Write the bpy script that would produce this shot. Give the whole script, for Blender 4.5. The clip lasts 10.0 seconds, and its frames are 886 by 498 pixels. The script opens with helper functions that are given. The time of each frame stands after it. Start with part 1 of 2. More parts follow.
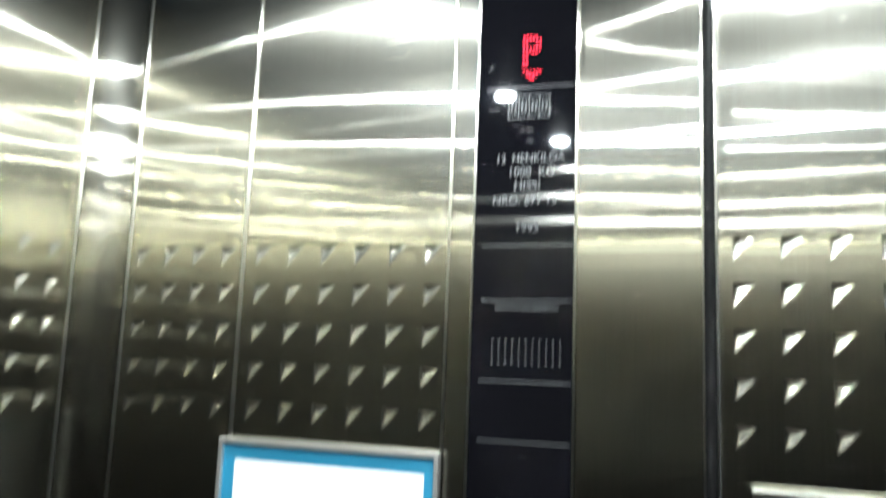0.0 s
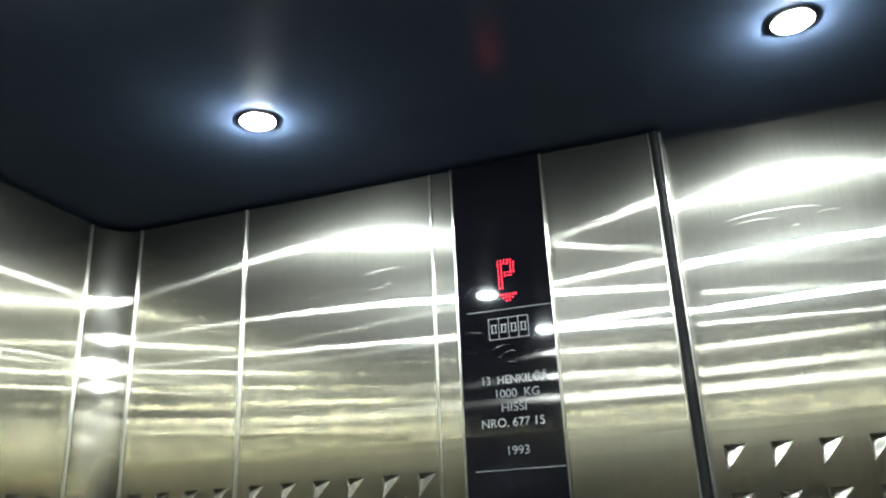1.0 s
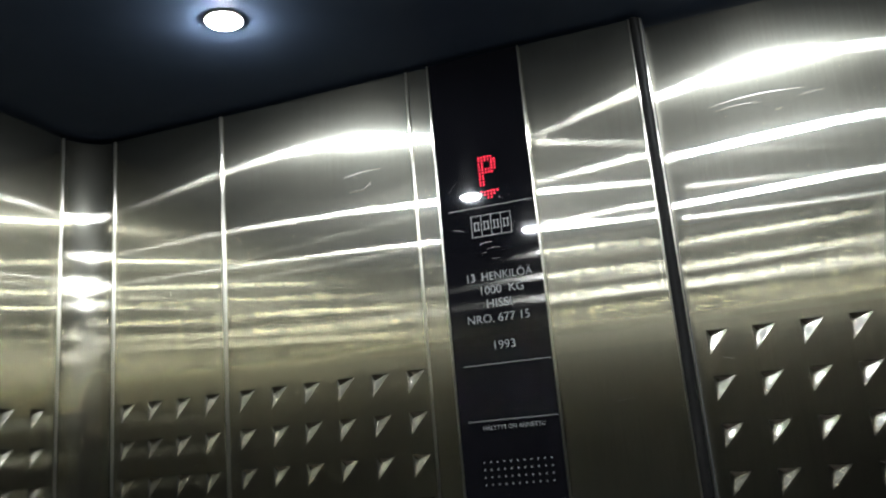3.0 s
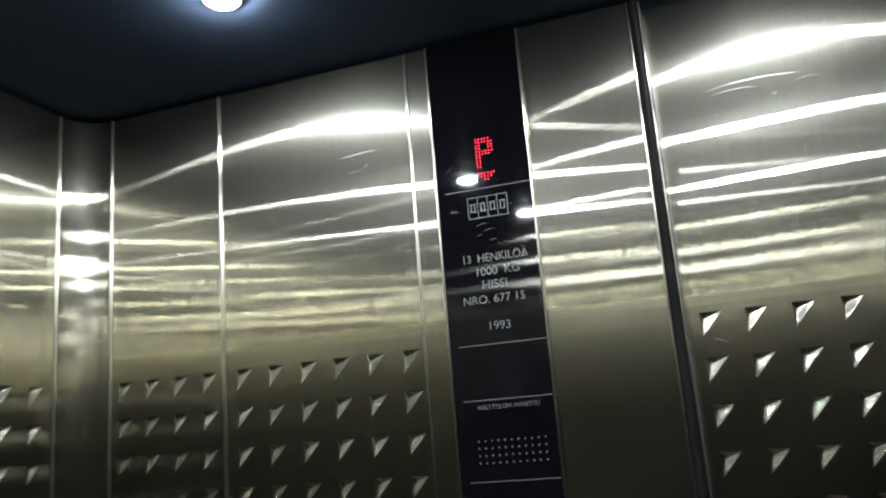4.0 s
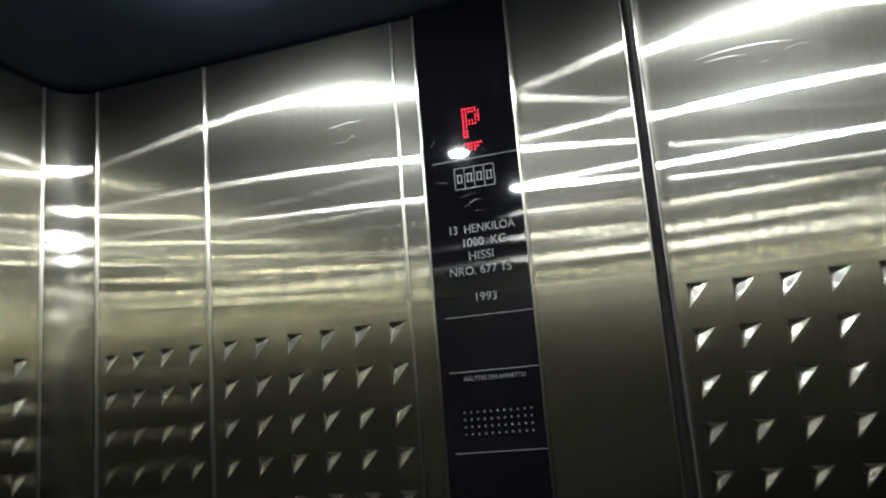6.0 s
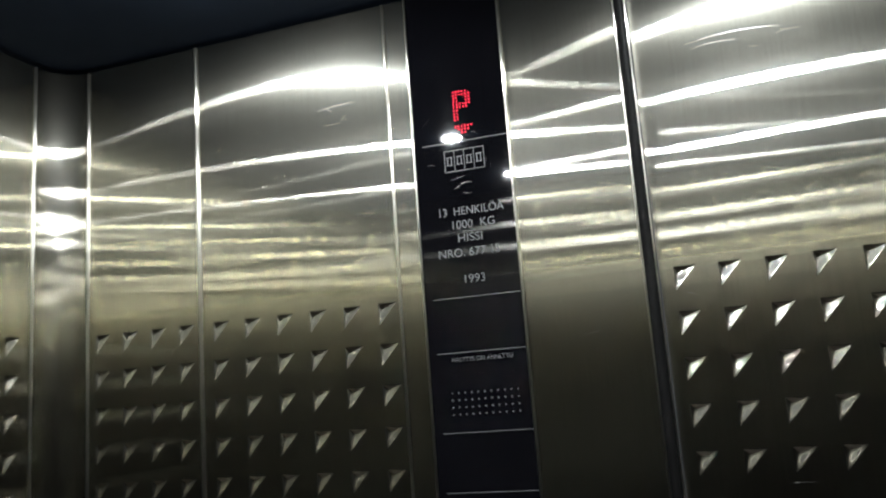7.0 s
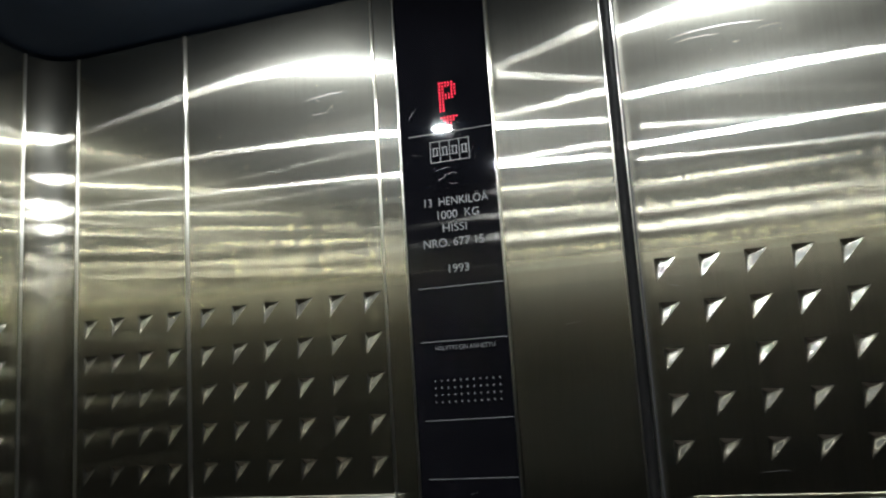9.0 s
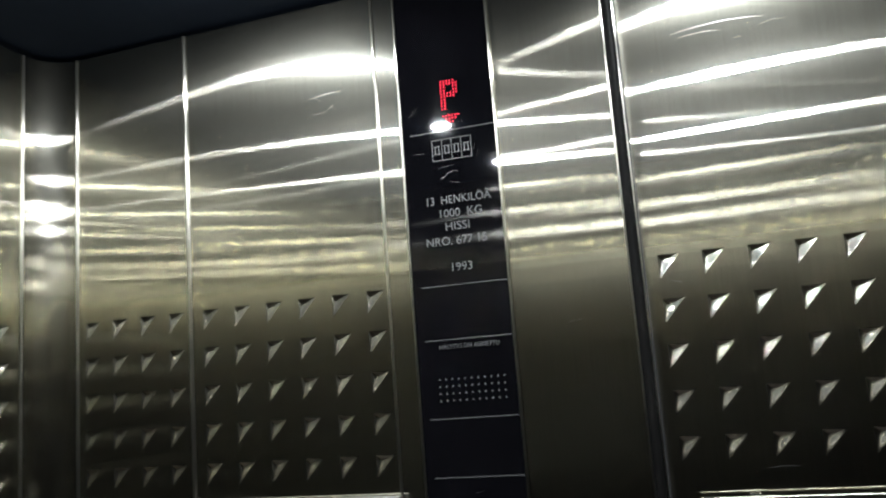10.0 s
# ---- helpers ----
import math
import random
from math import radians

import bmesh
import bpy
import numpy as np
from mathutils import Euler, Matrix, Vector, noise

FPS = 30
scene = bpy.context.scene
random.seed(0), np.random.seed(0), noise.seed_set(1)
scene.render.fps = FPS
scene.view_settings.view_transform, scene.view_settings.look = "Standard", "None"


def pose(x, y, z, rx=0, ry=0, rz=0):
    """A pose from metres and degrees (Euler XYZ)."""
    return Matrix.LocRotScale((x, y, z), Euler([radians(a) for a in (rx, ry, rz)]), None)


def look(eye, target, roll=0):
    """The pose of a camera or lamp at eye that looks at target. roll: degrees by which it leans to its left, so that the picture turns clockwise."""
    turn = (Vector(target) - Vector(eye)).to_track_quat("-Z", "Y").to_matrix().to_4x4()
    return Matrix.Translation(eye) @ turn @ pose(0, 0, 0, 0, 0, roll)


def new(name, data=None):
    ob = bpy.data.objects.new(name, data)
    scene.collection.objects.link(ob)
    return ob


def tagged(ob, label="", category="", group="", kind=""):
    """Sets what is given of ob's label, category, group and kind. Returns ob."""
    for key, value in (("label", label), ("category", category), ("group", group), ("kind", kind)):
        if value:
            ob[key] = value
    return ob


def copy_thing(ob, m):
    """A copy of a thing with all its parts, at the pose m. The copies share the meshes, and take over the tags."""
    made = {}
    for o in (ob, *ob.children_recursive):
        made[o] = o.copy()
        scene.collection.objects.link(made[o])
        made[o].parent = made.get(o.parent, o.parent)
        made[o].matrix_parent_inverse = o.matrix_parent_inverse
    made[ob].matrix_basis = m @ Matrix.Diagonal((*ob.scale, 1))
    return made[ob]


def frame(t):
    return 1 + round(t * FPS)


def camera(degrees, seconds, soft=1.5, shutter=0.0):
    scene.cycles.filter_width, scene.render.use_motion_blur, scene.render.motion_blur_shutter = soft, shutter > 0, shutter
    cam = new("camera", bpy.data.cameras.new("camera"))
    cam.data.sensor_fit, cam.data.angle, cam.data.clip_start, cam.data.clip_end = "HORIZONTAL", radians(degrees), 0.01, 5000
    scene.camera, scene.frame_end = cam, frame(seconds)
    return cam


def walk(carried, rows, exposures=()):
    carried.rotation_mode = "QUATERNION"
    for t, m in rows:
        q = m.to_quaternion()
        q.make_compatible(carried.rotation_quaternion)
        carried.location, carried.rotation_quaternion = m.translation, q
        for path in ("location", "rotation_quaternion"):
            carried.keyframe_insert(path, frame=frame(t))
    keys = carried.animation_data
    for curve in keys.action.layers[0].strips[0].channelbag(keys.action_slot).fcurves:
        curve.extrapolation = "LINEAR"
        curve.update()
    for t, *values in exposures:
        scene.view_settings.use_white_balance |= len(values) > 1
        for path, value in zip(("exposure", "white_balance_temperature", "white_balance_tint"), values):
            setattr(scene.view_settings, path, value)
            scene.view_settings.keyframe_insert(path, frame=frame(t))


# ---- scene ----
cam = camera(57.5, 10.0, soft=2.1, shutter=0.8)
PATH = [
    (0, (0.518, -1.283, 1.42), (-0.128, 0.587, 1.715), 2.2),
    (0.5, (0.528, -1.305, 1.485), (-0.084, 0.53, 1.996), 0.3),
    (1, (0.546, -1.324, 1.514), (-0.046, 0.457, 2.204), -2.7),
    (1.5, (0.548, -1.32, 1.514), (-0.039, 0.468, 2.191), -3.1),
    (2, (0.551, -1.305, 1.514), (-0.045, 0.523, 2.067), -4.8),
    (2.5, (0.549, -1.301, 1.508), (-0.049, 0.542, 2.004), -5.2),
    (4, (0.55, -1.311, 1.493), (-0.044, 0.549, 1.929), -4.7),
    (4.5, (0.551, -1.306, 1.492), (-0.043, 0.556, 1.913), -4.9),
    (5, (0.552, -1.301, 1.49), (-0.04, 0.566, 1.896), -4.9),
    (5.5, (0.558, -1.291, 1.488), (-0.038, 0.576, 1.884), -4.9),
    (7, (0.577, -1.294, 1.468), (-0.016, 0.583, 1.823), -4.3),
    (7.5, (0.584, -1.294, 1.469), (-0.011, 0.584, 1.813), -4.5),
    (8, (0.585, -1.295, 1.468), (-0.006, 0.586, 1.804), -4.5),
    (8.5, (0.592, -1.297, 1.466), (0.003, 0.586, 1.797), -4.0),
    (9, (0.599, -1.303, 1.465), (0.014, 0.581, 1.793), -3.8),
    (9.5, (0.594, -1.305, 1.467), (0.012, 0.581, 1.79), -3.7),
    (10, (0.587, -1.305, 1.468), (0.011, 0.583, 1.789), -4.4),
]
EXPOSURES = [(0, 1.5, 6320, 6), (0.5, 1.3, 6320, 6), (1.0, 0.95, 6300, 5), (1.5, 0.65, 6350, 6), (2.0, 0.40, 6400, 8), (2.5, 0.33, 6450, 9), (4.0, 0.30, 6450, 9), (7.0, 0.27, 6500, 10), (10.0, 0.27, 6500, 10)]
walk(cam, [(t, look(eye, target, roll)) for t, eye, target, roll in PATH], EXPOSURES)

# ---------- light ----------
# The car is closed: all light comes from six recessed halogen spots in the ceiling.
world = bpy.data.worlds.new("closed_car")
scene.world = world
world.use_nodes = True
world.node_tree.nodes["Background"].inputs["Color"].default_value = (0, 0, 0, 1)
world.node_tree.nodes["Background"].inputs["Strength"].default_value = 0.0
# steel facing steel: let mirrored light go to and fro between the walls
scene.cycles.max_bounces, scene.cycles.glossy_bounces, scene.cycles.blur_glossy = 12, 12, 0.0
scene.cycles.sample_clamp_indirect = 7.0
LAMP_STRENGTH = 1100.0
LAMPS = [(-0.11, -0.295), (0.724, -0.24), (-0.047, -0.852), (0.77, -0.70), (0.02, -1.325), (0.75, -1.22)]

# ---------- plan, in metres ----------
CEIL = 2.192
X_WEST, X_EAST, Y_SOUTH = -0.644, 1.30, -1.505
R_CORNER = 0.07
X_BEAD_AB, X_SEAM_B = -0.315, 0.085
X_COP0, X_COP1 = 0.128, 0.302
X_POST = 0.505
Y_D = 0.043
Z_ROW, ROW = 1.632, 0.0699


# ---------- materials ----------
def material(name):
    m = bpy.data.materials.new(name)
    m.use_nodes = True
    nt = m.node_tree
    for n in list(nt.nodes):
        nt.nodes.remove(n)
    out = nt.nodes.new("ShaderNodeOutputMaterial")
    return m, nt, out


def node(nt, kind, **values):
    n = nt.nodes.new(kind)
    for key, value in values.items():
        n.inputs[key.replace("_", " ")].default_value = value
    return n


def noise_tex(nt, scale, stretch=(1, 1, 1), detail=3.0, rough=0.5):
    co = nt.nodes.new("ShaderNodeNewGeometry")
    mp = nt.nodes.new("ShaderNodeMapping")
    mp.inputs["Scale"].default_value = stretch
    nt.links.new(co.outputs["Position"], mp.inputs["Vector"])
    n = node(nt, "ShaderNodeTexNoise", Scale=scale, Detail=detail, Roughness=rough)
    nt.links.new(mp.outputs["Vector"], n.inputs["Vector"])
    return n


def ramp(nt, src, a, b, lo, hi):
    r = nt.nodes.new("ShaderNodeMapRange")
    for key, value in (("From Min", a), ("From Max", b), ("To Min", lo), ("To Max", hi)):
        r.inputs[key].default_value = value
    nt.links.new(src, r.inputs["Value"])
    return r.outputs["Result"]


BRUSH = ((0.84, 0.08), (0.135, 0.22), (0.025, 0.55))


def brushed_steel(name, colour, lobes=BRUSH, fine=0.0010, haze=0.027, wave=0.000006, haze_rough=0.45, glow_share=0.0):
    """Stainless steel with an upright brush: light smears sideways in thin lines. lobes: share and sideways slope of each
    depth of groove; fine: the slope along the brush."""
    m, nt, out = material(name)
    L = nt.links.new
    up = nt.nodes.new("ShaderNodeCombineXYZ")
    up.inputs["Z"].default_value = 1.0
    # slow buckling of the sheet, fine upright brush lines
    big = noise_tex(nt, 3.2, (1, 1, 1.6), 1.5)
    mid = noise_tex(nt, 14.0, (1, 1, 0.8), 1.0)
    b1 = node(nt, "ShaderNodeBump", Strength=1.0, Distance=wave * 6)
    L(big.outputs["Fac"], b1.inputs["Height"])
    b2 = node(nt, "ShaderNodeBump", Strength=1.0, Distance=wave)
    L(mid.outputs["Fac"], b2.inputs["Height"])
    L(b1.outputs["Normal"], b2.inputs["Normal"])
    hair = noise_tex(nt, 260.0, (1, 1, 0.02), 2.0)
    col = nt.nodes.new("ShaderNodeMix")
    col.data_type = "RGBA"
    col.inputs[6].default_value = (*[c * 0.86 for c in colour], 1)
    col.inputs[7].default_value = (*[min(1, c * 1.1) for c in colour], 1)
    L(hair.outputs["Fac"], col.inputs[0])

    def gloss(along, across, kind):
        g = nt.nodes.new("ShaderNodeBsdfAnisotropic")
        g.distribution = kind
        g.inputs["Roughness"].default_value = (along * across) ** 0.25
        g.inputs["Anisotropy"].default_value = 1 - math.sqrt(along / across)
        L(col.outputs[2], g.inputs["Color"])
        L(up.outputs[0], g.inputs["Tangent"])
        return g

    total, brush = 0.0, None
    for share, across in lobes:
        g = gloss(fine, across, "BECKMANN")
        L(b2.outputs["Normal"], g.inputs["Normal"])
        total += share
        if brush is None:
            brush = g
        else:
            both = nt.nodes.new("ShaderNodeMixShader")
            both.inputs[0].default_value = share / total
            L(brush.outputs[0], both.inputs[1])
            L(g.outputs[0], both.inputs[2])
            brush = both
    if glow_share:
        # a wider lobe, added for the soft glow above and below each streak
        near = gloss(0.028, 0.25, "GGX")
        both = nt.nodes.new("ShaderNodeMixShader")
        both.inputs[0].default_value = glow_share
        L(brush.outputs[0], both.inputs[1])
        L(near.outputs[0], both.inputs[2])
        brush = both
    soft = gloss(haze_rough ** 2 * 0.65, haze_rough ** 2 / 0.65, "GGX")
    # smudges and wiped patches raise the haze
    smear = noise_tex(nt, 5.0, (1, 1, 1), 5.0, 0.65)
    finger = noise_tex(nt, 22.0, (1, 1, 0.7), 6.0, 0.7)
    touched = nt.nodes.new("ShaderNodeMath")
    touched.operation = "MULTIPLY"
    L(ramp(nt, noise_tex(nt, 2.6, (1, 1, 1), 2.0).outputs["Fac"], 0.52, 0.68, 0.0, 1.0), touched.inputs[0])
    L(ramp(nt, finger.outputs["Fac"], 0.50, 0.68, 0.0, haze * 0.9), touched.inputs[1])
    amount = nt.nodes.new("ShaderNodeMath")
    amount.operation = "ADD"
    L(ramp(nt, smear.outputs["Fac"], 0.40, 0.80, haze * 0.95, haze * 1.25), amount.inputs[0])
    L(touched.outputs[0], amount.inputs[1])
    mix = nt.nodes.new("ShaderNodeMixShader")
    L(amount.outputs[0], mix.inputs[0])
    L(brush.outputs[0], mix.inputs[1])
    L(soft.outputs[0], mix.inputs[2])
    L(mix.outputs[0], out.inputs["Surface"])
    return m


def principled(name, colour, rough, metal=0.0, spec=0.5, vary=0.15, scale=20.0, stretch=(1, 1, 1), coat=0.0, bump=0.0):
    m, nt, out = material(name)
    L = nt.links.new
    p = nt.nodes.new("ShaderNodeBsdfPrincipled")
    p.inputs["Metallic"].default_value = metal
    p.inputs["Specular IOR Level"].default_value = spec
    p.inputs["Coat Weight"].default_value = coat
    n = noise_tex(nt, scale, stretch, 4.0, 0.6)
    col = nt.nodes.new("ShaderNodeMix")
    col.data_type = "RGBA"
    col.inputs[6].default_value = (*[c * (1 - vary) for c in colour], 1)
    col.inputs[7].default_value = (*[min(1, c * (1 + vary)) for c in colour], 1)
    L(n.outputs["Fac"], col.inputs[0])
    L(col.outputs[2], p.inputs["Base Color"])
    L(ramp(nt, n.outputs["Fac"], 0.3, 0.7, rough * 0.85, min(1, rough * 1.15)), p.inputs["Roughness"])
    if bump:
        b = node(nt, "ShaderNodeBump", Strength=1.0, Distance=bump)
        L(n.outputs["Fac"], b.inputs["Height"])
        L(b.outputs["Normal"], p.inputs["Normal"])
    L(p.outputs[0], out.inputs["Surface"])
    return m


def glow(name, colour, strength):
    m, nt, out = material(name)
    e = node(nt, "ShaderNodeEmission", Color=(*colour, 1), Strength=strength)
    nt.links.new(e.outputs[0], out.inputs["Surface"])
    return m


STEEL = brushed_steel("brushed_steel", (0.68, 0.66, 0.555), glow_share=0.043)
# Unseen walls: reflectance raised to strengthen the mirrored streaks.
STEEL_UNSEEN = brushed_steel("unseen_boosted_steel", (0.86, 0.84, 0.77), lobes=((0.75, 0.08), (0.25, 0.22)), fine=0.0045, haze=0.02)
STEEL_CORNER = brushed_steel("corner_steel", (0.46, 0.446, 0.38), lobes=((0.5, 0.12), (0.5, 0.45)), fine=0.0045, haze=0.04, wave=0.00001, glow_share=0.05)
# Near-black colour stands in for the dark reflection on the steel post.
POST_MAT = principled("post_dark_reflection", (0.004, 0.004, 0.004), 0.5, spec=0.04, vary=0.2, scale=40.0, stretch=(1, 1, 0.05))
# Same steel as the sheet, colour lowered to hold down the lamp glints.
STEEL_DIMPLE = brushed_steel("dimmed_dimple_steel", (0.25, 0.242, 0.207), lobes=((1.0, 0.16),), fine=0.003, haze=0.17, wave=0.000003)
CHROME = brushed_steel("polished_trim_steel", (0.46, 0.45, 0.405), lobes=((1.0, 0.45),), fine=0.035, haze=0.15, wave=0.000005)
CEILING_MAT = principled("dark_satin_ceiling", (0.09, 0.125, 0.195), 0.19, spec=0.6, vary=0.2, scale=4.0)
BLACK_GLASS = principled("black_glass", (0.0019, 0.0019, 0.0026), 0.035, spec=0.32, vary=0.3, scale=9.0, bump=0.00003)
PRINT = principled("silver_print", (0.060, 0.062, 0.066), 0.5, vary=0.08, scale=200.0)
RED_LED = glow("red_led", (1.0, 0.04, 0.08), 3.2)
HALOGEN = glow("halogen_face", (0.94, 0.985, 1.0), LAMP_STRENGTH)
BLUE = principled("blue_print", (0.012, 0.13, 0.22), 0.45, vary=0.05, scale=40.0)
PAPER = principled("white_paper", (0.55, 0.55, 0.53), 0.55, vary=0.03, scale=30.0)
ALU = principled("aluminium_profile", (0.55, 0.54, 0.52), 0.35, metal=0.9, vary=0.08, scale=120.0, stretch=(0.1, 1, 1))
FLOOR_MAT = principled("dark_vinyl", (0.055, 0.045, 0.040), 0.5, vary=0.35, scale=60.0, bump=0.0003)
# Unseen walls get darker steel in steps, so their mirrored light fades downward.
DIMMER_MID = brushed_steel("reflection_dimmer_mid", (0.19, 0.183, 0.162), lobes=((1.0, 0.29),), fine=0.088, haze=0.02)
DIMMER_LOW = brushed_steel("reflection_dimmer_low", (0.165, 0.158, 0.142), lobes=((1.0, 0.29),), fine=0.088, haze=0.02)
DIMMER_HIGH = brushed_steel("reflection_dimmer_high", (0.30, 0.29, 0.255), lobes=((1.0, 0.2),), fine=0.05, haze=0.02)
DARK = principled("dark_gap", (0.012, 0.012, 0.013), 0.6, vary=0.2)
SCRATCH = principled("scratched_line", (0.25, 0.25, 0.25), 0.4, metal=0.6, vary=0.2)


# ---------- building helpers ----------
def mesh_of(name, verts, faces, mat, smooth=False):
    me = bpy.data.meshes.new(name)
    me.from_pydata(verts, [], faces)
    me.materials.append(mat)
    if smooth:
        for p in me.polygons:
            p.use_smooth = True
    me.update()
    return me


def child(name, me, parent, label=""):
    ob = new(name, me)
    ob.parent = parent
    if label:
        tagged(ob, label=label)
    return ob


def empty(name, m, **tags):
    ob = new(name)
    ob.matrix_world = m
    return tagged(ob, **tags)


def part(name, bm, mat, parent, label="", smooth=False):
    me = bpy.data.meshes.new(name)
    bm.normal_update()
    bm.to_mesh(me)
    bm.free()
    me.materials.append(mat)
    if smooth:
        for p in me.polygons:
            p.use_smooth = True
    return child(name, me, parent, label)


def box_bm(x0, x1, y0, y1, z0, z1, bevel=0.0, bm=None):
    own = bm is None
    bm = bm or bmesh.new()
    made = bmesh.ops.create_cube(bm, size=1.0)["verts"]
    for v in made:
        v.co = Vector(((x0 + x1) / 2 + v.co.x * (x1 - x0), (y0 + y1) / 2 + v.co.y * (y1 - y0), (z0 + z1) / 2 + v.co.z * (z1 - z0)))
    if bevel and own:
        bmesh.ops.bevel(bm, geom=bm.edges[:], offset=bevel, segments=2, affect="EDGES", profile=0.5)
    return bm


def bead_bm(r, z0, z1, depth=None, n=14):
    """An upright rounded moulding whose back lies on y = 0, nose towards -y."""
    depth = depth or r
    bm = bmesh.new()
    low, high = [], []
    for k in range(n + 1):
        a = math.pi * k / n
        x, y = -r * math.cos(a), -depth * math.sin(a)
        low.append(bm.verts.new((x, y, z0)))
        high.append(bm.verts.new((x, y, z1)))
    for k in range(n):
        bm.faces.new((low[k], low[k + 1], high[k + 1], high[k]))
    return bm


DW, DH, RIM = 0.0355, 0.0395, 0.003
SLOPE = (0.05, 0.265)


def dimple_mesh():
    """One pressed triangular dimple on its square of sheet: origin at the upper left corner of the triangle, x along the wall, front towards -y."""
    n = 16
    tl, tr, bl = Vector((0, 0, 0)), Vector((DW, 0, 0)), Vector((0.0005, 0, -DH))
    apex = Vector((0.13 * DW, 0, -0.27 * DH))
    den = (tr.z - apex.z) * (bl.x - apex.x) - (tr.x - apex.x) * (bl.z - apex.z)

    def steepness(x, z):
        """Slope of the long facet: gentle at its edges, steepest in its middle."""
        b = ((tr.z - apex.z) * (x - apex.x) - (tr.x - apex.x) * (z - apex.z)) / den
        a = ((x - apex.x) * (bl.z - apex.z) - (z - apex.z) * (bl.x - apex.x)) / -den
        return SLOPE[0] + (SLOPE[1] - SLOPE[0]) * max(0.0, 27 * a * b * (1 - a - b)) ** 0.6

    def depth(x, z):
        low = bl.z + (x - bl.x) * (tr.z - bl.z) / (tr.x - bl.x)
        return sum(steepness(x, low + (z - low) * (k + 0.5) / 24) for k in range(24)) * (z - low) / 24

    r = [Vector((-RIM, 0, RIM)), Vector((DW + RIM, 0, RIM)), Vector((DW + RIM, 0, -DH - RIM)), Vector((-RIM, 0, -DH - RIM))]
    verts = [tuple(v) for v in r] + [tuple(tl), tuple(tr), tuple(bl)]
    faces = [(0, 1, 5, 4), (0, 4, 6, 3), (1, 2, 5), (2, 3, 6, 5)]
    # the long sloping facet
    index = {}
    for i in range(n + 1):
        for j in range(n + 1 - i):
            p = tr * (i / n) + bl * (j / n) + apex * (max(0, n - i - j) / n)
            index[i, j] = len(verts)
            verts.append((p.x, depth(p.x, p.z), p.z))
    # steep facets above and beside the deepest point
    for k in range(n):
        for pair in (((k, 0), (k + 1, 0)), ((0, k), (0, k + 1))):
            m = len(verts)
            verts += [tuple(tl), verts[index[pair[0]]], verts[index[pair[1]]]]
            faces.append((m, m + 1, m + 2))
    soft = []
    for i in range(n):
        for j in range(n - i):
            soft.append(len(faces))
            faces.append((index[i, j], index[i + 1, j], index[i, j + 1]))
            if i + j < n - 1:
                soft.append(len(faces))
                faces.append((index[i + 1, j], index[i + 1, j + 1], index[i, j + 1]))
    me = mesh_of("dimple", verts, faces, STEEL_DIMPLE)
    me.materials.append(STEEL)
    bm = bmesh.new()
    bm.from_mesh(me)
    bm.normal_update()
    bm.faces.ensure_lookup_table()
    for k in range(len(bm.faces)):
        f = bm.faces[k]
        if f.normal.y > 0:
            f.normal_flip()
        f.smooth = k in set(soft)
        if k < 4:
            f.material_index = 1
    bm.to_mesh(me)
    bm.free()
    return me


DIMPLE = dimple_mesh()


def sheet(name, parent, m, u0, u1, z0, z1, cols=(), rows=(), label="", back=0.012, steel=STEEL):
    """A folded steel sheet in the plane y = 0 of the pose m, with square openings where dimples are pressed in; the dimples are its parts."""
    us = sorted({u0, u1, *[c - RIM for c in cols], *[c + DW + RIM for c in cols]})
    zs = sorted({z0, z1, *[r + RIM for r in rows], *[r - DH - RIM for r in rows]})
    verts, faces = [], []
    at = {}
    for i, u in enumerate(us):
        for j, z in enumerate(zs):
            at[i, j] = len(verts)
            verts.append((u, 0, z))
    for i in range(len(us) - 1):
        for j in range(len(zs) - 1):
            mu, mz = (us[i] + us[i + 1]) / 2, (zs[j] + zs[j + 1]) / 2
            if any(c < mu < c + DW for c in cols) and any(r - DH < mz < r for r in rows):
                continue
            faces.append((at[i, j], at[i + 1, j], at[i + 1, j + 1], at[i, j + 1]))
    k = len(verts)
    verts += [(u0, 0, z0), (u1, 0, z0), (u1, 0, z1), (u0, 0, z1), (u0, back, z0), (u1, back, z0), (u1, back, z1), (u0, back, z1)]
    faces += [(k + 4, k + 5, k + 1, k), (k + 5, k + 6, k + 2, k + 1), (k + 6, k + 7, k + 3, k + 2), (k + 7, k + 4, k, k + 3)]
    ob = child(name, mesh_of(name, verts, faces, steel), parent, label)
    ob.matrix_local = m
    for c in cols:
        for r in rows:
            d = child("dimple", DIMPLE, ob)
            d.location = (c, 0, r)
    return ob


# ---------- the car: floor, ceiling, walls ----------
floor = tagged(new("floor"), label="dark vinyl floor of the lift car", category="floor", kind="structure")
part("floor_sheet", box_bm(X_WEST - 0.05, X_EAST + 0.05, Y_SOUTH - 0.05, 0.12, -0.03, 0.0), FLOOR_MAT, floor)
ceiling_bm = box_bm(X_WEST - 0.05, X_EAST + 0.05, Y_SOUTH - 0.05, 0.12, CEIL, CEIL + 0.03)
ceiling = part("ceiling", ceiling_bm, CEILING_MAT, None)
tagged(ceiling, label="dark satin lift ceiling with recessed spots", category="ceiling", kind="structure")

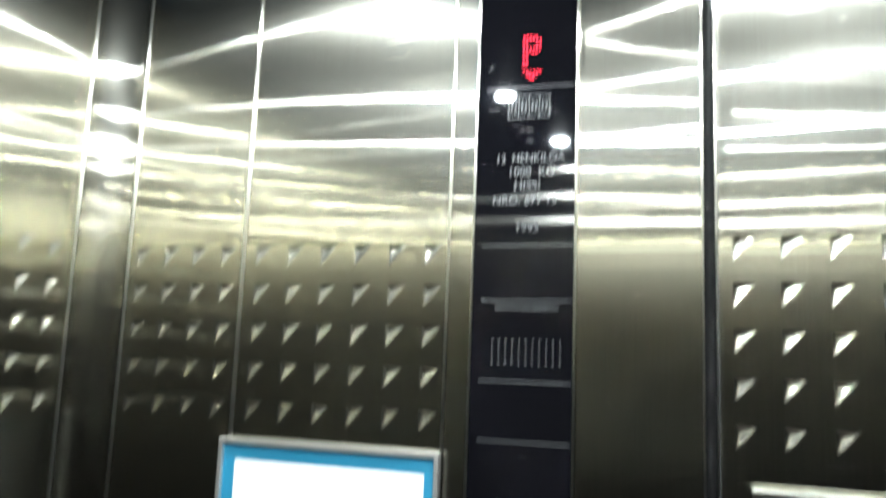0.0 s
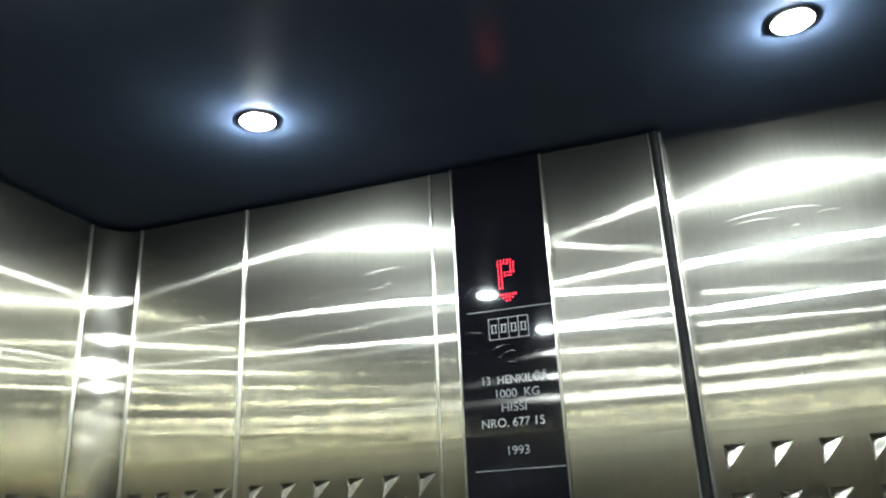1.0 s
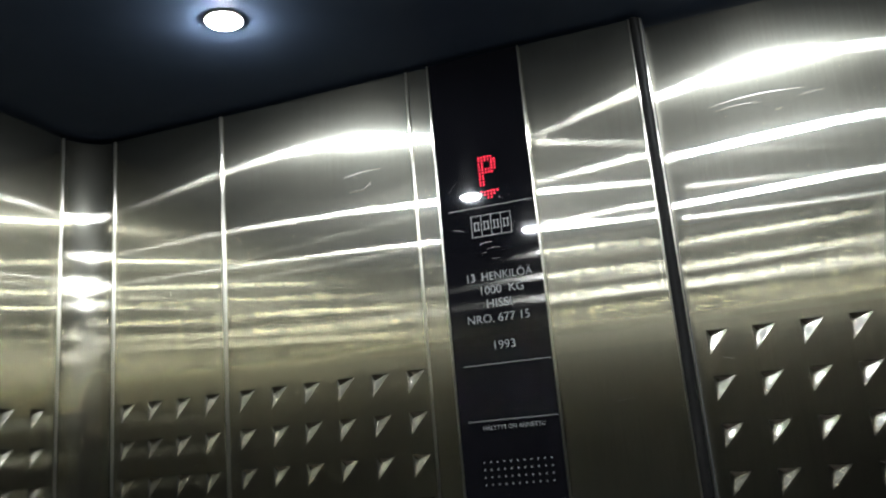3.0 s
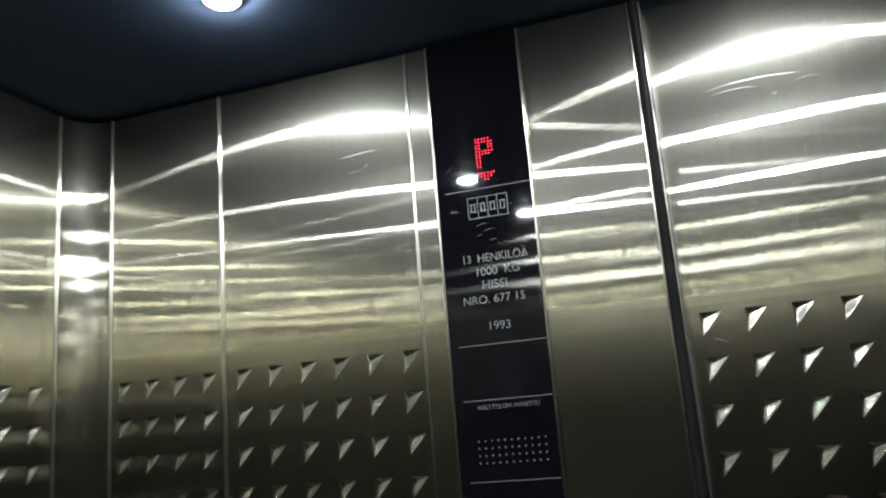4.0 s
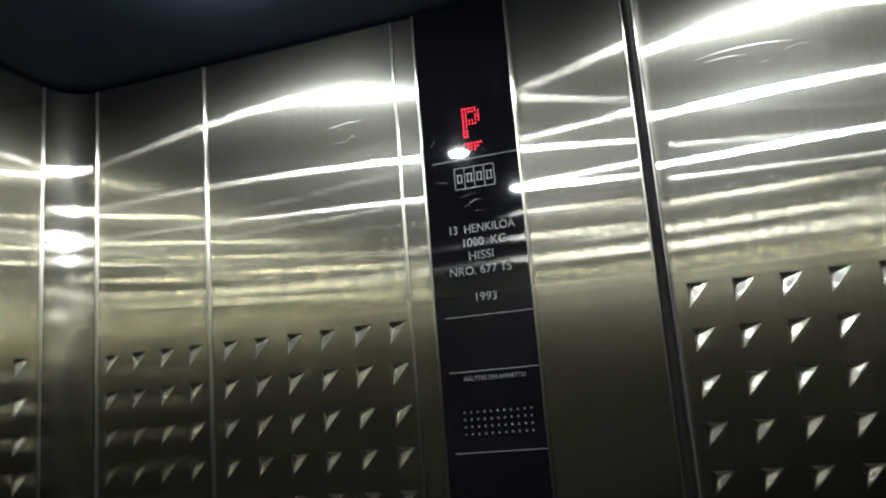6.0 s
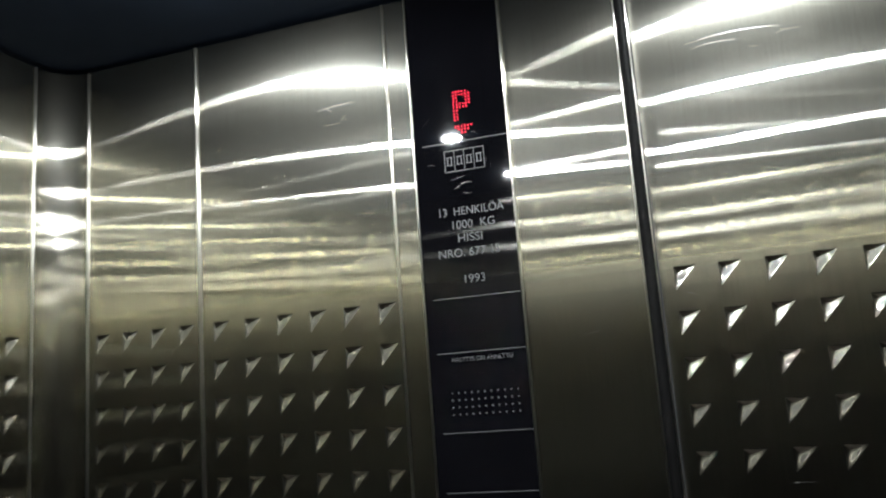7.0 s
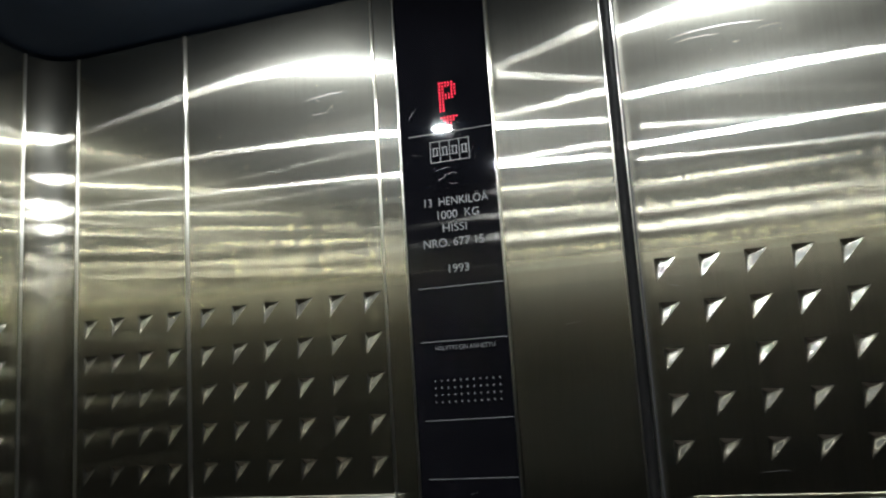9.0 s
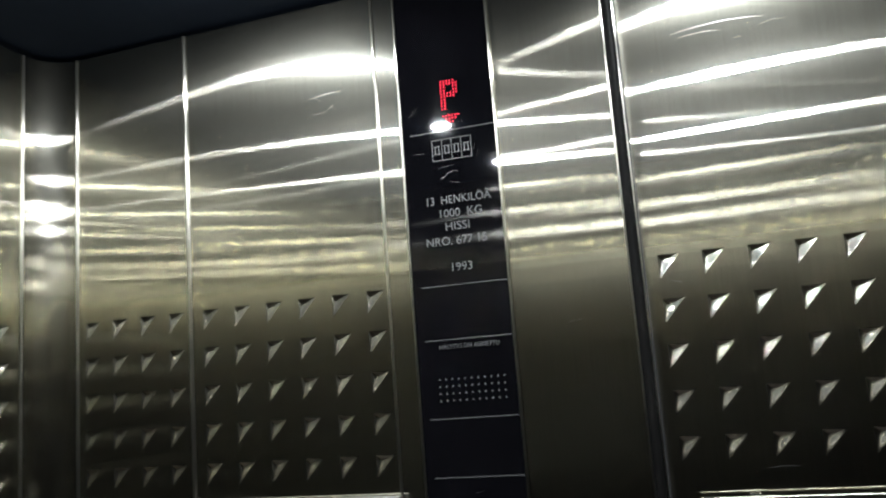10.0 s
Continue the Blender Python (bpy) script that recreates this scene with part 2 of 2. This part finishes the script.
TOP = CEIL - 0.012
ROWS = [Z_ROW - ROW * k for k in range(5)]
north = tagged(new("wall_north"), label="upright-brushed stainless steel lift wall with dimpled panels", category="wall", kind="structure")
part("backing", box_bm(X_WEST - 0.03, X_EAST + 0.03, 0.075, 0.10, 0, CEIL), DARK, north)
xa = X_WEST + R_CORNER
sheet("steel_panel", north, pose(0, 0, 0), xa, X_BEAD_AB, 0.03, TOP, [-0.555 + 0.0637 * k for k in range(4)], ROWS, "narrow brushed steel panel with four columns of dimples")
sheet("steel_panel", north, pose(0, 0, 0), X_BEAD_AB, X_SEAM_B, 0.03, TOP, [-0.2895 + 0.0663 * k for k in range(6)], ROWS, "brushed steel panel with six columns of dimples")
sheet("steel_strip", north, pose(0, 0, 0), X_SEAM_B, X_COP0, 0.03, TOP, label="plain brushed steel strip")
sheet("steel_strip", north, pose(0, 0.02, 0), X_COP0, X_COP1, 0.03, TOP)
sheet("steel_panel", north, pose(0, 0, 0), X_COP1, X_POST, 0.03, TOP, label="plain smooth brushed steel panel", back=0.06)
D_ROWS = [1.643 - 0.0723 * k for k in range(5)]
sheet("steel_panel", north, pose(0, Y_D, 0), X_POST, X_EAST - R_CORNER, 0.03, TOP, [0.538 + 0.0693 * k for k in range(8)], D_ROWS, "wide recessed steel panel with larger spaced dimples")
bead = part("bead", bead_bm(0.0042, 0.03, TOP), CHROME, north, "half-round polished bead", smooth=True)
bead.location = (X_BEAD_AB, -0.0003, 0)
for x, r in ((xa, 0.0036), (X_SEAM_B, 0.0026)):
    b = part("bead", bead_bm(r, 0.03, TOP), CHROME, north, smooth=True)
    b.location = (x, -0.0003, 0)
post = part("edge_post", bead_bm(0.0085, 0.03, TOP, 0.009), POST_MAT, north, "rounded steel edge post with its dark reflection painted in", smooth=True)
post.location = (X_POST, 0.002, 0)
# Thin bright beads added for the light caught along the post's rims.
for x in (X_POST - 0.0095, X_POST + 0.0095):
    b = part("rim_glint_bead", bead_bm(0.0016, 0.03, TOP), CHROME, north, smooth=True)
    b.location = (x, -0.0002 if x < X_POST else 0.004, 0)
part("gap", box_bm(X_POST - 0.004, X_POST + 0.0125, 0.006, Y_D, 0.03, TOP), DARK, north, "dark joint beside the post")


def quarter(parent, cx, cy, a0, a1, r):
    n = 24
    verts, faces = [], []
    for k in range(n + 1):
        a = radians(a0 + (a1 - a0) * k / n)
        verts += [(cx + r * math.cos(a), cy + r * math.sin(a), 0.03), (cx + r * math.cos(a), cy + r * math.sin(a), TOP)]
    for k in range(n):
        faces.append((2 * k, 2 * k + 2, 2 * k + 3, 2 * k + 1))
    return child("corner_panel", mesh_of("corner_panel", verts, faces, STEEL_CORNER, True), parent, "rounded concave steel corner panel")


west = tagged(new("wall_west"), label="brushed stainless steel lift side wall with dimples", category="wall", kind="structure")
part("backing", box_bm(X_WEST - 0.06, X_WEST - 0.03, Y_SOUTH, 0.075, 0, CEIL), DARK, west)
m_west = pose(X_WEST, 0, 0, 0, 0, 90)
sheet("steel_panel", west, m_west, -0.62, -R_CORNER, 0.03, TOP, [-0.131 - 0.068 * k for k in range(5)], ROWS, "brushed steel panel with dimples beside the corner")
sheet("steel_panel", west, m_west, Y_SOUTH, -0.62, 0.03, TOP, label="plain brushed steel panel")
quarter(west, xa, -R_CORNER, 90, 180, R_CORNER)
b = part("bead", bead_bm(0.0036, 0.03, TOP), CHROME, west, smooth=True)
b.matrix_local = m_west @ pose(-R_CORNER, -0.0003, 0)

east = tagged(new("wall_east"), label="unseen lift side wall, steel darkened low to dim reflections", category="wall", kind="structure")
part("backing", box_bm(X_EAST + 0.03, X_EAST + 0.06, Y_SOUTH, 0.075, 0, CEIL), DARK, east)
sheet("steel_panel", east, pose(X_EAST, 0, 0, 0, 0, -90), -Y_D + R_CORNER, -Y_SOUTH, 1.78, TOP, steel=STEEL_UNSEEN)
# Added out of view: dims what the steel mirrors low down.
part("lower_dimmer", box_bm(X_EAST - 0.001, X_EAST + 0.012, Y_SOUTH, Y_D - R_CORNER, 0.03, 1.78), DIMMER_LOW, east, "added dark steel sheet that dims the mirrored light")
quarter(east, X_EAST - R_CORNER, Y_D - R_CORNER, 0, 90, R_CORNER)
south = tagged(new("wall_south"), label="unseen rear lift wall, steel darkened downward to dim reflections", category="wall", kind="structure")
part("backing", box_bm(X_WEST - 0.03, X_EAST + 0.03, Y_SOUTH - 0.06, Y_SOUTH - 0.03, 0, CEIL), DARK, south)
sheet("steel_panel", south, pose(0, Y_SOUTH, 0, 0, 0, 180), -X_EAST, -X_WEST, 1.875, TOP, steel=STEEL_UNSEEN)
# Added out of view: three steps that fade the reflection in the front wall.
part("lower_dimmer", box_bm(X_WEST, X_EAST, Y_SOUTH - 0.012, Y_SOUTH + 0.001, 0.03, 1.78), DIMMER_LOW, south, "added dark steel sheet that dims the mirrored light")
part("dimmer_band", box_bm(X_WEST, X_EAST, Y_SOUTH - 0.012, Y_SOUTH + 0.0005, 1.78, 1.84), DIMMER_MID, south, "added mid-dark band that eases the mirrored light down")
part("dimmer_band", box_bm(X_WEST, X_EAST, Y_SOUTH - 0.012, Y_SOUTH + 0.0005, 1.84, 1.875), DIMMER_HIGH, south, "added half-dark band that eases the mirrored light down")


# ---------- ceiling spots ----------
def ceiling_spot():
    root = empty("ceiling_spot", pose(0, 0, 0), label="round recessed halogen spot with a steel ring", category="ceiling light", group="ceiling spots")
    n, bm = 32, bmesh.new()
    prof = [(0.0280, -0.001), (0.0284, -0.0025), (0.0293, -0.0032), (0.0310, -0.0028), (0.0316, 0.0)]
    loops = [[bm.verts.new((r * math.cos(2 * math.pi * k / n), r * math.sin(2 * math.pi * k / n), z)) for k in range(n)] for r, z in prof]
    for a, b in zip(loops, loops[1:]):
        for k in range(n):
            bm.faces.new((a[k], a[(k + 1) % n], b[(k + 1) % n], b[k]))
    part("ring", bm, CHROME, root, "thin polished trim ring", smooth=True)
    bm = bmesh.new()
    rings = []
    for r, z in ((0.0280, -0.002), (0.0255, -0.0045), (0.0195, -0.0065), (0.0095, -0.0078)):
        rings.append([bm.verts.new((r * math.cos(2 * math.pi * k / 24), r * math.sin(2 * math.pi * k / 24), z)) for k in range(24)])
    for a, b in zip(rings, rings[1:]):
        for k in range(24):
            bm.faces.new((b[k], b[(k + 1) % 24], a[(k + 1) % 24], a[k]))
    bm.faces.new(rings[-1][::-1])
    part("lamp_face", bm, HALOGEN, root, "glowing domed halogen lamp glass", smooth=True)
    return root


spot = ceiling_spot()
for k, (x, y) in enumerate(LAMPS):
    if k == 0:
        spot.matrix_world = pose(x, y, CEIL)
    else:
        copy_thing(spot, pose(x, y, CEIL))

# ---------- car operating panel ----------
COPY = -0.004
cop = empty("operating_panel", pose(0, COPY, 0), label="tall black glass lift operating panel with silver print", category="control panel")
part("glass", box_bm(X_COP0 + 0.003, X_COP1 - 0.003, 0.0, 0.010, 0.06, TOP, 0.0012), BLACK_GLASS, cop, "glossy black glass face")
for x0 in (X_COP0, X_COP1 - 0.003):
    part("edge_trim", box_bm(x0, x0 + 0.003, -0.0035, 0.022, 0.05, TOP, 0.0008), CHROME, cop, "thin polished steel edge")
part("display_window", box_bm(0.168, 0.262, -0.0006, 0.001, 1.912, 2.02), BLACK_GLASS, cop, "black display window")


def bar(name, x0, x1, z, h, mat=PRINT, label=""):
    return part(name, box_bm(x0, x1, -0.0005, 0.0005, z - h / 2, z + h / 2), mat, cop, label)


for z in (1.896, 1.626, 1.535, 1.405, 1.3105):
    bar("printed_line", 0.146, 0.297, z, 0.0013)


def writing(name, text, x0, x1, z, h, weight=0.0):
    cu = bpy.data.curves.new(name, "FONT")
    cu.body, cu.size, cu.align_x, cu.align_y = text, 1.0, "LEFT", "BOTTOM_BASELINE"
    cu.extrude, cu.offset = 0.0, weight
    tmp = new(name, cu)
    me = bpy.data.meshes.new_from_object(tmp.evaluated_get(bpy.context.evaluated_depsgraph_get()))
    bpy.data.objects.remove(tmp)
    xs = [v.co.x for v in me.vertices]
    wide = max(xs) - min(xs)
    cap = 0.69
    for v in me.vertices:
        v.co = Vector((x0 + (v.co.x - min(xs)) / wide * (x1 - x0), -0.0006, z + v.co.y / cap * h))
    me.materials.clear()
    me.materials.append(PRINT)
    return child(name, me, cop)


writing("lettering", "13  HENKILÖÄ", 0.168, 0.2815, 1.7665, 0.0140)
writing("lettering", "1000  KG", 0.190, 0.264, 1.7430, 0.0140)
writing("lettering", "HISSI", 0.198, 0.2405, 1.7200, 0.0140)
writing("lettering", "NRO. 677 15", 0.162, 0.269, 1.6950, 0.0140)
writing("lettering", "1993", 0.204, 0.2395, 1.6495, 0.0140)
writing("lettering", "HÄLYTYS ON ANNETTU", 0.171, 0.2745, 1.5200, 0.0072)

# maker's plate: an outlined box of four cells, each with a plain block
lx0, lx1, lz0, lz1 = 0.1845, 0.2545, 1.844, 1.881
for z in (lz0, lz1):
    bar("plate_line", lx0 - 0.0005, lx1 + 0.0005, z, 0.0013)
for k in range(5):
    x = lx0 + (lx1 - lx0) * k / 4
    part("plate_line", box_bm(x - 0.0006, x + 0.0006, -0.0008, 0.0005, lz0, lz1), PRINT, cop)
for k in range(4):
    x, z = lx0 + (lx1 - lx0) * (k + 0.5) / 4, (lz0 + lz1) / 2
    for dz in (-0.0068, 0.0068):
        bar("plate_block", x - 0.0056, x + 0.0056, z + dz, 0.0016)
    for dx in (-0.0034, 0.0034):
        part("plate_block", box_bm(x + dx - 0.0009, x + dx + 0.0009, -0.0005, 0.0005, z - 0.006, z + 0.006), PRINT, cop)

# red dot-matrix sign
P_ROWS = ["111110", "111111", "110011", "110011", "111111", "111110", "110000", "110000", "110000", "110000"]
ARROW = ["111111", "011110", "001100"]


def dots(name, rows, x0, z0, pitch, label):
    bm = bmesh.new()
    for j, row in enumerate(rows):
        for i, ch in enumerate(row):
            if ch == "1":
                made = bmesh.ops.create_circle(bm, cap_ends=True, radius=pitch * 0.23, segments=8)["verts"]
                for v in made:
                    v.co = Vector((x0 + i * pitch + v.co.x, -0.0010, z0 - j * pitch - v.co.y))
    return part(name, bm, RED_LED, cop, label)


dots("led_sign", P_ROWS, 0.2085, 1.985, 0.0056, "lit red letter P of dots")
dots("led_arrow", ARROW, 0.2090, 1.922, 0.0056, "lit red down arrow of dots")

# speaker holes
bm = bmesh.new()
for i in range(11):
    for j in range(4):
        made = bmesh.ops.create_circle(bm, cap_ends=True, radius=0.0015, segments=10)["verts"]
        for v in made:
            v.co = Vector((0.167 + i * 0.01115 + v.co.x, -0.0004, 1.4695 - j * 0.0117 - v.co.y))
part("speaker_holes", bm, PRINT, cop, "pale speaker perforation of four rows")

# ---------- notice in its frame ----------
notice = empty("notice_frame", pose(-0.118, -0.008, 1.0), label="white notice with a blue border in an aluminium frame", category="notice")
w, h, f = 0.206, 0.286, 0.008
part("frame_side", box_bm(-w, -w + f, -0.014, 0, 0, h, 0.0012), ALU, notice)
part("frame_side", box_bm(w - f, w, -0.014, 0, 0, h, 0.0012), ALU, notice)
part("frame_top", box_bm(-w + f, w - f, -0.0138, 0, h - f, h, 0.0012), ALU, notice)
part("frame_bottom", box_bm(-w + f, w - f, -0.0138, 0, 0, f, 0.0012), ALU, notice)
part("blue_border", box_bm(-w + f, w - f, -0.006, 0, f, h - f), BLUE, notice, "blue printed border")
part("sheet", box_bm(-w + 0.031, w - 0.026, -0.0064, -0.003, 0.031, h - 0.036), PAPER, notice, "white paper sheet")

# ---------- rail on the recessed panel ----------
rail = empty("wall_rail", pose(0.56, Y_D, 1.2595), label="flat polished steel rail on the dimpled panel", category="rail")
part("bar", box_bm(0, 0.66, -0.034, -0.022, -0.0055, 0.0055, 0.002), CHROME, rail)
for x in (0.08, 0.33, 0.58):
    part("bracket", box_bm(x - 0.008, x + 0.008, -0.024, 0.0, -0.006, 0.004, 0.001), CHROME, rail)

# ---------- scratches and scuffs ----------
def scratch(parent, x, y, z, length, lean, bend, width):
    n, verts, faces = 10, [], []
    for k in range(n + 1):
        u = k / n
        px = x + length * u
        pz = z + length * u * lean + bend * 4 * u * (1 - u)
        w = width * math.sin(math.pi * (0.06 + 0.88 * u))
        verts += [(px, y, pz - w), (px, y, pz + w)]
    for k in range(n):
        faces.append((2 * k, 2 * k + 2, 2 * k + 3, 2 * k + 1))
    return child("scratch", mesh_of("scratch", verts, faces, SCRATCH), parent)


for x, z, length, lean, bend, width in ((0.60, 2.010, 0.15, 0.02, 0.006, 0.00035), (0.61, 2.001, 0.07, 0.03, 0.003, 0.00022), (0.70, 1.985, 0.012, 0.1, 0.0, 0.00018),
                                        (0.555, 1.60, 0.02, -0.3, 0.0, 0.00014), (0.66, 1.30, 0.05, 0.03, 0.002, 0.00014), (0.74, 2.00, 0.04, 0.05, 0.003, 0.00014)):
    scratch(north, x, Y_D - 0.0004, z, length, lean, bend, width)
for x, z, length, lean, bend, width in ((-0.055, 2.000, 0.075, 0.07, 0.002, 0.00024), (-0.040, 2.003, 0.014, -0.6, 0.0, 0.00020), (-0.012, 1.972, 0.012, 0.9, 0.0, 0.00022), (-0.005, 1.980, 0.010, -0.9, 0.0, 0.00018), (-0.045, 1.970, 0.035, 0.02, 0.0, 0.00014),
                                        (0.39, 1.545, 0.03, 0.12, 0.001, 0.00014)):
    scratch(north, x, -0.0004, z, length, lean, bend, width)
for x, z, length, lean, bend, width in ((0.143, 1.925, 0.020, 1.1, 0.0, 0.00014), (0.150, 1.862, 0.020, -0.2, 0.001, 0.00014), (0.19, 1.828, 0.03, 0.15, 0.002, 0.00014),
                                        (0.262, 1.84, 0.006, 2.2, 0.0, 0.00014), (0.205, 1.818, 0.026, 0.10, 0.003, 0.00020), (0.212, 1.806, 0.018, -0.15, -0.002, 0.00016), (0.196, 1.812, 0.012, 0.3, 0.0, 0.00016), (0.236, 1.912, 0.010, -0.8, 0.0, 0.00012), (0.255, 1.850, 0.007, 1.9, 0.001, 0.00022), (0.215, 1.285, 0.014, 0.25, 0.0, 0.00014)):
    scratch(cop, x, -0.0004, z, length, lean, bend, width)
